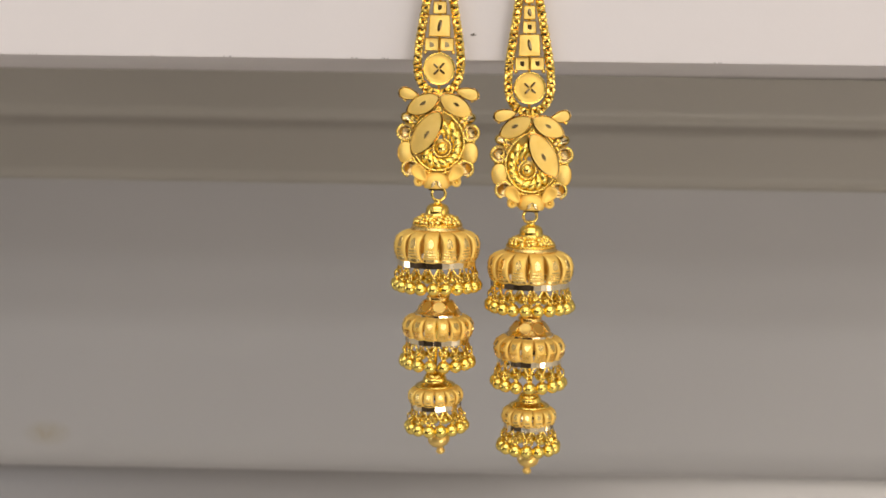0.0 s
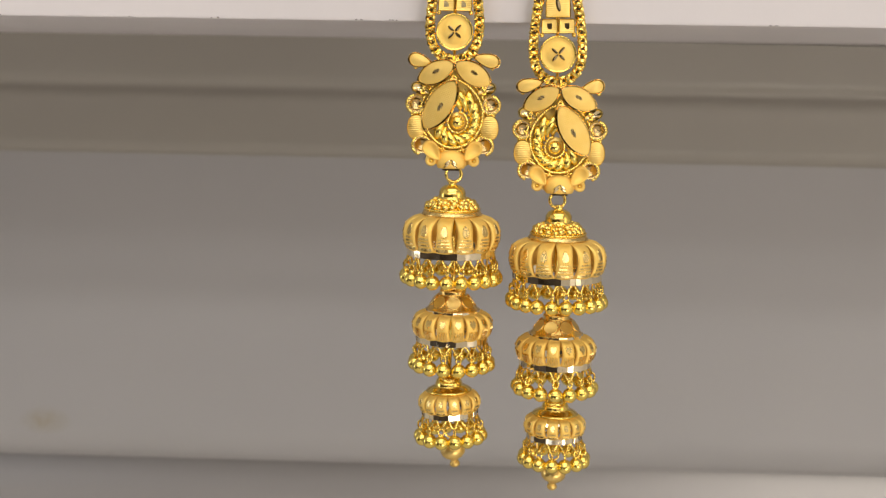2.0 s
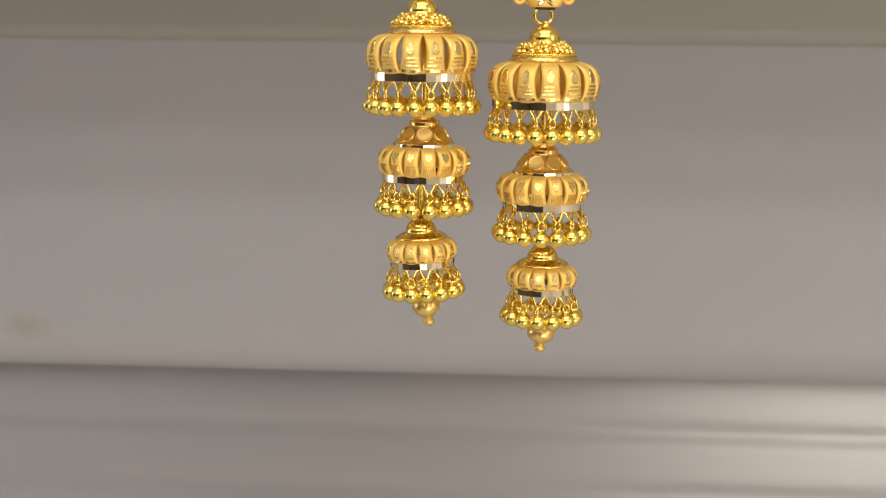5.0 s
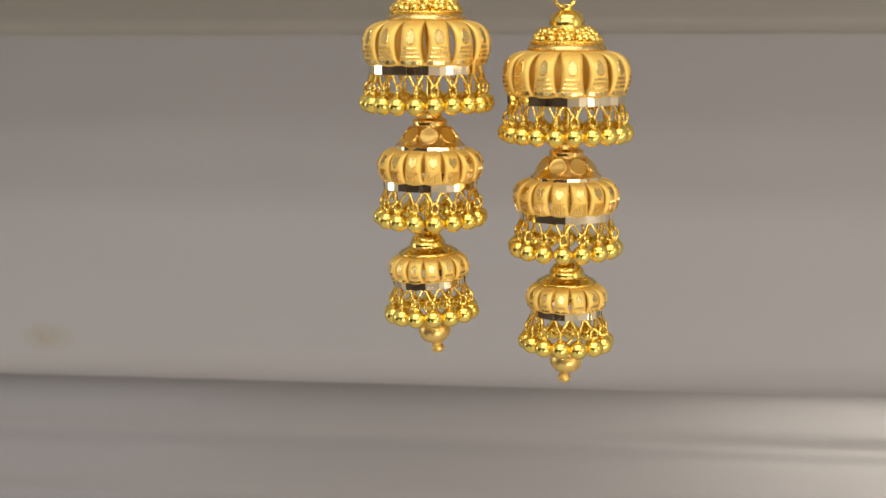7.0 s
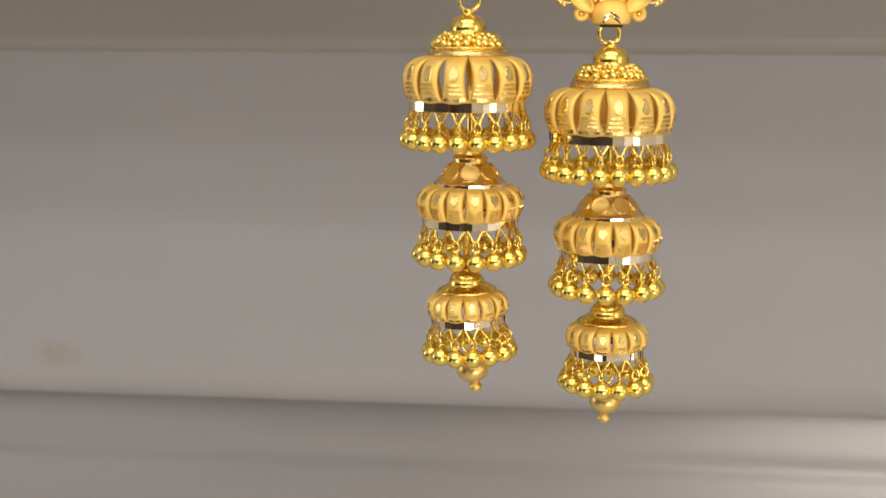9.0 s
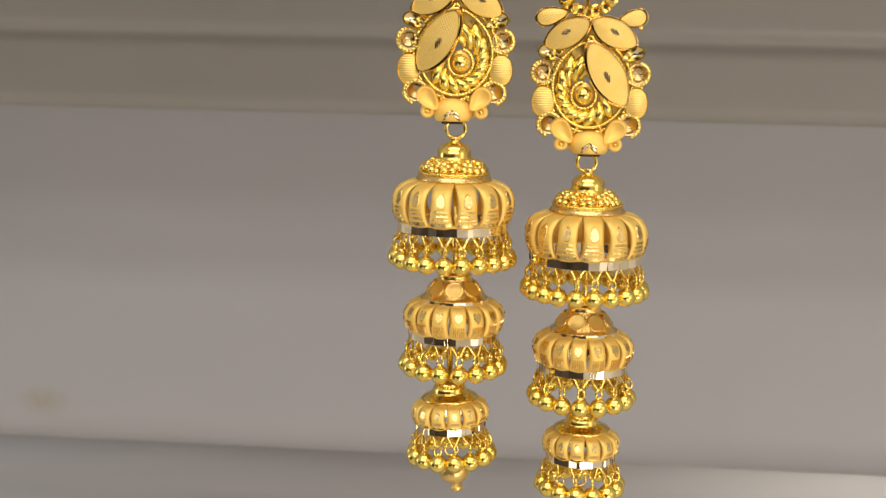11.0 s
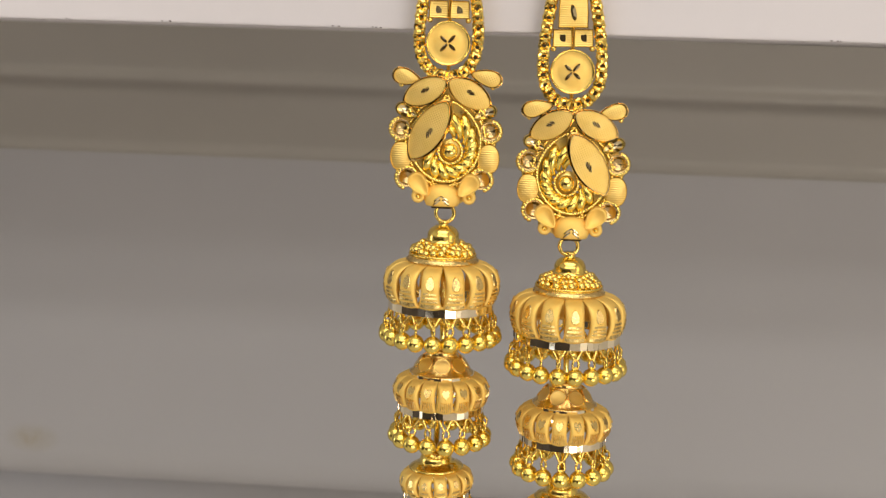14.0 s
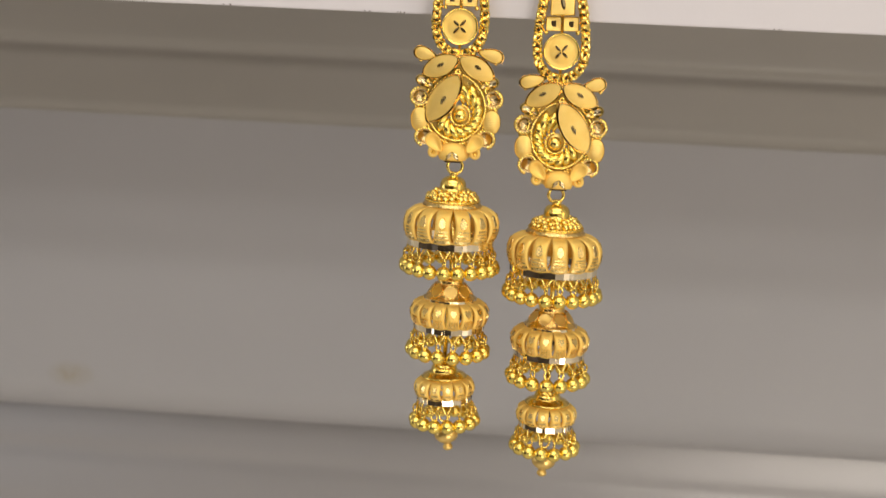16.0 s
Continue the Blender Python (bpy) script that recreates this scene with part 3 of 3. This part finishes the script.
def bell_small(earring, rib_phase, bead_phase, tilt, shift, swing):
    """The origin is the top of its knob."""
    cap = [(0, 0.3), (0.9, 0.3), (1.6, 0.1), (2.3, -0.5), (2.75, -1.2), (3.0, -1.9), (2.95, -2.15), (3.6, -2.35), (4.7, -2.9), (4.95, -3.2), (4.7, -3.5), (3.2, -3.3), (2.4, -2.6), (0, -2.4)]
    bell = part("small_bell", revolve(cap), POLISHED, earring, "small ribbed gold bell ending in a ball", at=(shift[0], 0, shift[1]), turn=tilt)
    dome = [(4.2, -3.45), (5.45, -3.85), (6.15, -4.65), (6.4, -5.65), (6.3, -6.5), (6.05, -7.2)]
    ribs(bell, "small", dome, 14, 0.19, 0.32, "round", rib_phase)
    part("lower_rim", revolve([(5.6, -7.0), (5.95, -7.05), (6.05, -7.2), (6.0, -7.35), (5.7, -7.35), (5.5, -7.2), (5.6, -7.0)]), MATTE, bell)
    part("mirror_band", mirror_band(6.02, -7.35, 1.15, 32, int(rib_phase)), MIRROR, bell, "faceted pale mirror-bright band", smooth=False)
    fringe(bell, "small", 6.48, 5.95, -8.5, -13.2, 14, bead_phase)
    part("hanging_ring", torus(1.15, 0.22, 20, 8), POLISHED, bell, at=(0, 0, -12.6), turn=(0, 0, 15))
    pend = [(0, -13.5), (0.5, -13.55), (0.6, -13.8), (1.5, -14.2), (2.1, -14.95), (2.35, -16.0), (2.15, -17.0), (1.5, -17.8), (0.85, -18.15), (0.7, -18.22), (0.75, -18.35),
            (0.6, -18.45), (0.62, -18.55), (0.85, -18.8), (0.95, -19.15), (0.9, -19.5), (0.6, -19.85), (0.25, -20.0), (0, -20.02)]
    part("pendant_ball", revolve([(r * 1.17, z + 12.6) for r, z in pend], 28), BRUSHED, bell, at=(swing[0], 0, -13.1), turn=(0, swing[1], 0))
    return bell


RIMS = {"leaf": CUT, "wing": CUT, "lower_petal": MATTE}


def plaque(earring, s):
    """The openwork drop-shaped plate; s mirrors it. Heights run from its lower edge at 2.85 mm."""
    def P(cx, cy):
        return s * (cx - 360) * 0.0314, 2.85 + (855 - cy) * 0.0314

    def place(name, bm, mats, cx, cy, depth=0.0, label="", turn=(0, 0, 0), smooth=True):
        x, z = P(cx, cy)
        return part(name, bm, mats, frame_, label, at=(x, depth, z), turn=turn, smooth=smooth)

    # flat frame that carries the pieces
    edge = [P(360 + 232 * math.sin(a) * (1 + 0.06 * math.cos(a)), 505 - 305 * math.cos(a)) for a in [2 * math.pi * k / 48 for k in range(48)]]
    bm = bmesh.new()
    cx, cz = P(360, 500)
    rings = []
    for k, y in ((1.16, 0.3), (1.16, 1.1), (0.52, 1.1), (0.52, 0.4)):
        rings.append([bm.verts.new((cx + (x - cx) * k, y, cz + (z - cz) * k)) for x, z in edge])
    for i in range(4):
        a, b = rings[i], rings[(i + 1) % 4]
        for k in range(48):
            bm.faces.new((a[k], a[(k + 1) % 48], b[(k + 1) % 48], b[k]))
    frame_ = part("plaque", bm, DEEP, earring, "openwork gold plaque with leaves round a coiled drop", smooth=False)

    def petal(cx, cy, length, width, angle, face=HATCHED, rise=0.9, depth=0.0, shape=leaf, name="leaf", rim=0.55, lean=(0, 0), hollow=0.22):
        ob = place(name, dish(turned(shape(length, width), angle if s > 0 else 180 - angle), rise, rim, hollow, 0.5, name == "leaf" or name == "wing"), [RIMS.get(name, POLISHED), face], cx, cy, depth,
                   turn=(lean[0], 0, s * lean[1]))
        ob.data.set_sharp_from_angle(angle=radians(28))

    def strokes(cx, cy, angle, depth, n=3, length=1.5):
        for k in range(n):
            u = (k - (n - 1) / 2) * 0.42
            a = radians(angle - 18)
            place("engraved_stroke", cut(length * (1 - 0.2 * abs(k - 1)), 0.32), CUT, cx + u / 0.0314 * math.cos(a), cy - u / 0.0314 * math.sin(a), depth,
                  turn=(0, -(angle + 25) if s > 0 else -(180 - angle - 25), 0), smooth=False)

    # wings, upper leaves, the big leaf
    petal(138 if s > 0 else 154, 144, 4.9, 3.7, 166, rise=0.9, depth=-0.2, shape=drop_shape, name="wing", rim=0.32)
    petal(575 if s > 0 else 568, 134, 5.4, 3.7, -14, rise=0.9, depth=-0.2, shape=drop_shape, name="wing", rim=0.32)
    petal(248, 216, 8.3, 4.4, 27, rise=1.5, depth=-0.5, lean=(2, -6), rim=0.3)
    petal(484, 220, 8.5, 4.4, -31, rise=1.5, depth=-0.5, lean=(6, 5), rim=0.3)
    petal(280, 430, 11.8, 5.4, 58, rise=1.9, depth=-0.9, lean=(0, -9), rim=0.3)
    strokes(245, 210, 30, -2.03)
    strokes(492, 215, -30, -2.03)
    strokes(278, 438, 60, -2.76, 4, 1.7)
    # coiled drop: beaded border, fan of curls, ball
    ring = []
    for k in range(40):
        a = 2 * math.pi * k / 40
        w = 194 * math.sin(a) * (1 - 0.22 * max(0, math.cos(a)) ** 2)
        ring.append((*P(362 + w, 488 - 224 * math.cos(a) - (30 if k == 0 else 0)),))
    line = curve_line([(x, -0.9, z) for x, z in ring], 3, True)
    place("drop_border", rope([(x - P(360, 855)[0], y, z - 2.85) for x, y, z in line], 0.34, 0.52, True), POLISHED, 360, 855)
    outer = curve_line([(x * 1.14 - P(362, 500)[0] * 0.14, -0.35, z * 1.12 - P(362, 500)[1] * 0.12) for x, z in ring[2:-1]], 3)
    place("outer_band", rope([(x - P(360, 855)[0], y, z - 2.85) for x, y, z in outer], 0.36, 0.6), POLISHED, 360, 855)
    bx, by = 391, 542
    place("centre_ball", sphere(1.36, 20, 12, (1, 0.9, 1.06)), POLISHED, bx, by, -1.3)
    place("ball_plate", revolve([(0, 0.0), (2.0, 0.0), (2.15, 0.15), (2.0, 0.4), (0, 0.4)], 24), DEEP, bx, by, -0.5, turn=(-90, 0, 0))
    arc = [(2.02 * math.cos(radians(t)) * s, 0, 2.16 * math.sin(radians(t))) for t in range(-225, 95, 10)]
    place("ball_collar", rope(arc, 0.33, 0.5), POLISHED, bx, by, -0.9)
    for k in range(12):
        t = 84 - k * 23.5
        tip = radians(t + 24)
        far = 2.9
        while ((bx + far * math.cos(tip) / 0.0314 - 362) / 190) ** 2 + ((by - far * math.sin(tip) / 0.0314 - 488) / 224) ** 2 < 1 and far < 7.5:
            far += 0.1
        pts = []
        for j in range(13):
            u = j / 12
            rr = 2.45 + (far - 0.3 - 2.45) * u
            tt = radians(t - 6 + 40 * math.sin(0.5 * math.pi * u) ** 1.4)
            pts.append((s * rr * math.cos(tt), 0.1 - 0.85 * math.sin(math.pi * (0.15 + 0.75 * u)), rr * math.sin(tt)))
        fat = min(0.85, 0.175 * far)
        place("curl", tube(pts, lambda u: 0.12 + fat * math.sin(math.pi * min(1.0, 0.10 + 0.84 * u ** 1.3)), 8), BEAD, bx, by, 0.0)
    # fine grains between the border and the side pieces
    me = shared("granule_0.34", lambda: sphere(0.34, 10, 6), POLISHED)
    for k in range(4, 37):
        x, z = ring[k]
        place("grain", me, None, 360, 855, 0.0).location = ((x * 1.20 - P(362, 500)[0] * 0.20) * MM, -0.25 * MM, (z * 1.17 - P(362, 500)[1] * 0.17) * MM)
    # border pieces on both sides
    for m in (-1, 1):
        def Q(d):
            return 360 + m * d

        for d, cy, r in ((232, 305, 0.42), (160, 300, 0.5), (262, 335, 0.5), (212, 345, 0.42), (262, 500, 0.66), (250, 650, 0.66), (272, 470, 0.42), (160, 775, 0.6), (252, 186, 0.48), (235, 152, 0.4)):
            place("grain_ball", shared(f"granule_{r}", lambda: sphere(r, 12, 8), POLISHED), None, Q(d), cy, -0.1)
        petal(Q(214), 330, 4.6, 3.3, 155 if m < 0 else 25, CUT, 1.0, -0.2, drop_shape, "bud", 0.7, hollow=-0.6)
        place("bud_ball", shared("granule_0.62", lambda: sphere(0.62, 12, 8), POLISHED), None, Q(200), 326, -0.35)
        for d, cy, r, t0 in ((246, 428, 1.82, 10), (206, 698, 1.86, -60)):
            t1 = [t0 + k * 12 for k in range(20)]
            pts = [(m * s * r * math.sin(radians(t)), 0, r * math.cos(radians(t))) for t in t1]
            place("beaded_arc", rope(pts, 0.5, 0.6), POLISHED, Q(d), cy, -0.6)
            place("cup", revolve([(0.12, -0.75), (1.0, -0.55), (1.5, 0.1), (1.72, 0.75), (1.6, 0.83), (1.3, 0.3), (0.8, -0.12), (0.1, -0.3)], 24), CUP, Q(d), cy, -0.2, turn=(90, 0, 0))
        petal(Q(243), 580, 5.3, 3.9, 90, LINED, 0.8, -0.2, lambda a, b: leaf(a, b, 24, 0.85), "shell_petal", 0.2, hollow=0.5)
        petal(Q(134), 735, 4.9, 4.3, 50 if m > 0 else 130, MATTE, 1.3, -0.4, lambda a, b: drop_shape(a, b, 24), "lower_petal", 0.75, hollow=-0.5)
        place("scroll", torus(0.78, 0.44, 18, 8), MATTE, Q(142), 800, -0.6)
        place("scroll_ball", shared("granule_0.42", lambda: sphere(0.42, 12, 8), POLISHED), None, Q(142), 800, -0.8)
        place("grain_ball", shared("granule_0.36", lambda: sphere(0.36, 12, 8), POLISHED), None, Q(62), 715, -0.5)
    # half dome at the foot
    bm = sphere(1.0, 32, 20, (3.2, 2.0, 2.6))
    bmesh.ops.translate(bm, vec=(0, 0, 1.35), verts=bm.verts)
    for no in ((0, 0, 1), (0, -1, 0)):
        bmesh.ops.bisect_plane(bm, geom=bm.verts[:] + bm.edges[:] + bm.faces[:], plane_co=(0, 0.3 * (no[1] != 0), 0), plane_no=no, clear_inner=True)
    bmesh.ops.holes_fill(bm, edges=bm.edges[:], sides=200)
    place("foot_dome", bm, MATTE, 352, 850, -0.2)
    for a, dx, cy in ((38, -20, 806), (142, 20, 806), (40, -24, 826), (140, 24, 826)):
        place("engraved_stroke", cut(1.75, 0.42, 0.14), CUT, 352 + dx, cy, -2.2, turn=(0, -(a if s > 0 else 180 - a), 0), smooth=False)
    place("foot_bar", slab(3.6, 0.8, 0.45, 0.1), CUT, 352, 858, -0.5, smooth=False)
    return frame_


def link_mesh():
    """An oval chain link in the xz plane."""
    bm = torus(0.78, 0.43, 10, 6)
    bmesh.ops.scale(bm, vec=(0.97, 1.0, 0.92), verts=bm.verts)
    return bm


def ear_chain(earring, s):
    """Two link chains that spread round a disc, stepped plates between them, and the flat strip behind."""
    spine = part("ear_chain", tube([(0, 1.4, 24.5), (0, 1.4, 40), (0, 1.2, 62)], 0.4, 8), ROSE, earring, "gold link chain with stepped engraved plates")
    line = curve_line([(0.2, -0.5, 25.7), (2.7, -0.45, 26.5), (4.5, -0.4, 28.8), (5.05, -0.3, 32.0), (4.85, -0.2, 36.0), (4.15, -0.1, 41.0), (3.3, 0.0, 46.0), (2.4, 0.1, 52.0), (1.6, 0.3, 59.0), (0.9, 0.5, 62.0)], 24)
    for m in (-1, 1):
        # flat mirror strip added inside the links, so their gaps reflect dark
        bm = bmesh.new()
        sides = []
        for a, b in zip(line[::4], line[4::4]):
            d = (b - a).normalized()
            n = Vector((d.z, 0, -d.x)) * 0.55
            sides.append([bm.verts.new((m * p.x, p.y, p.z)) for p in (a - n + Vector((0, 0.25, 0)), a + n + Vector((0, 0.25, 0)), a + n + Vector((0, 0.6, 0)), a - n + Vector((0, 0.6, 0)))])
        for p, q in zip(sides, sides[1:]):
            for k in range(4):
                bm.faces.new((p[k], p[(k + 1) % 4], q[(k + 1) % 4], q[k]))
        bm.faces.new(sides[0])
        bm.faces.new(sides[-1])
        part("chain_gap_strip", bm, CUT, spine, smooth=False)
    step, acc, k = 0.82, 0.6, 0
    me = shared("link", link_mesh, POLISHED, False)
    cross = shared("cross_link", lambda: torus(0.74, 0.37, 10, 6), POLISHED, False)
    for a, b in zip(line, line[1:]):
        acc += (b - a).length
        if acc >= step:
            acc -= step
            slope = math.degrees(math.atan2((b - a).x, (b - a).z))
            for m in (-1, 1):
                if k % 2:
                    part("link", me, None, spine, at=(m * b.x, b.y, b.z), turn=(random.uniform(-14, 14), m * slope, random.uniform(-22, 22)))
                else:
                    part("cross_link", cross, None, spine, at=(m * b.x, b.y, b.z), turn=(90 + random.uniform(-16, 16), m * slope + random.uniform(-9, 9), 0))
            k += 1
    disc = part("disc", dish([(3.86 * math.cos(a), 3.86 * math.sin(a)) for a in [2 * math.pi * q / 48 for q in range(48)]], 1.0, 0.42, 0.75, sink=0.62),
                [POLISHED, MATTE], spine, "round domed satin disc with a cross of four cuts", at=(0, -0.4, 31.4))
    for q, a in enumerate((48, 138, 228, 318)):
        part("disc_cut", cut(1.85 - 0.25 * (q % 2), 0.62), CUT, spine, at=(1.0 * math.cos(radians(a)), -1.98, 31.4 + 1.0 * math.sin(radians(a))), turn=(0, -a, 0), smooth=False)
    for x, z, w, h, lines in ((-1.8, 37.1, 3.45, 3.1, 0), (1.8, 37.1, 3.45, 3.1, 0), (0, 41.4, 5.2, 5.2, 1), (0, 45.6, 3.3, 3.0, 0), (0, 49.0, 2.9, 3.4, 1), (0, 52.2, 2.3, 2.2, 0), (0, 55.0, 2.0, 2.2, 0)):
        outline = [(-w / 2, -h / 2), (0, -h / 2), (w / 2, -h / 2), (w / 2, 0), (w / 2 * 0.94, h / 2), (0, h / 2), (-w / 2 * 0.94, h / 2), (-w / 2, 0)]
        part("stepped_plate", dish(outline, 0.9, 0.34, -0.12 if not lines else 0.1), [POLISHED, LINED], spine, at=(x, 0.0, z), smooth=False)
        if lines:
            part("plate_cut", cut(h * 0.55, 1.0), CUT, spine, at=(x, -0.92, z), turn=(0, -78 * s, 0), smooth=False)
        else:
            part("plate_cut", slab(w * 0.3, 0.2, h * 0.42, 0.05), CUT, spine, at=(x, -0.58, z), turn=(-4 if s > 0 and w > 3.4 else 2, 0, 4 * s), smooth=False)
    for m in (-1, 1):
        part("link_ball", shared("granule_0.5", lambda: sphere(0.5, 12, 8), POLISHED), None, spine, at=(m * 3.3, -0.3, 35.3))
    return spine


def jhumka(place, s, upper, rib, bead, shifts, tilts, swing, label):
    earring = tagged(new("earring"), label, "earring", group="pair of hanging earrings")
    earring.location = place
    plaque(earring, s).matrix_basis = pose(upper[0] * MM, 0, upper[1] * MM)
    ear_chain(earring, s).matrix_basis = pose(upper[2] * MM, 0, upper[3] * MM, 0, upper[4], 0)
    part("joining_ring", torus(1.6, 0.36, 24, 8), POLISHED, earring, at=(0, -0.4, 1.75))
    part("stem", tube([(0, 0, 0.3), (shifts[1][0], 0, -20), (shifts[2][0], 0, -42)], 0.55, 10), POLISHED, earring)
    bell_large(earring, rib[0], bead[0], tilts[0], shifts[0])
    bell_middle(earring, rib[1], bead[1], tilts[1], shifts[1], 4 if s > 0 else 27)
    bell_small(earring, rib[2], bead[2], tilts[2], shifts[2], swing)
    return earring


jhumka((-0.0042, 0.3055, -0.0260), 1, (-0.35, 0.0, -0.35, -0.25, 0), (18.3, 9.8, 11.2), (14.4, 11.1, 9.4), ((-0.2, -0.15), (0.32, -21.85), (-0.3, -41.45)),
       ((0, 0, 0), (0, 0, 0), (0, -3, 0)), (0.0, -6), "gold three-tier bell earring hanging from a white shelf, hanging higher")
jhumka((0.0177, 0.3065, -0.0311), -1, (0.05, 0.2, 0.0, 0.7, -1.5), (6.1, -6.2, -6.7), (9.1, -2.2, -6.7), ((0.4, 0.1), (0.58, -21.7), (0.88, -41.2)),
       ((0, 0, 0), (0, 0, 0), (0, 0, 0)), (0.3, 4), "gold three-tier bell earring hanging from a white shelf, hanging lower")
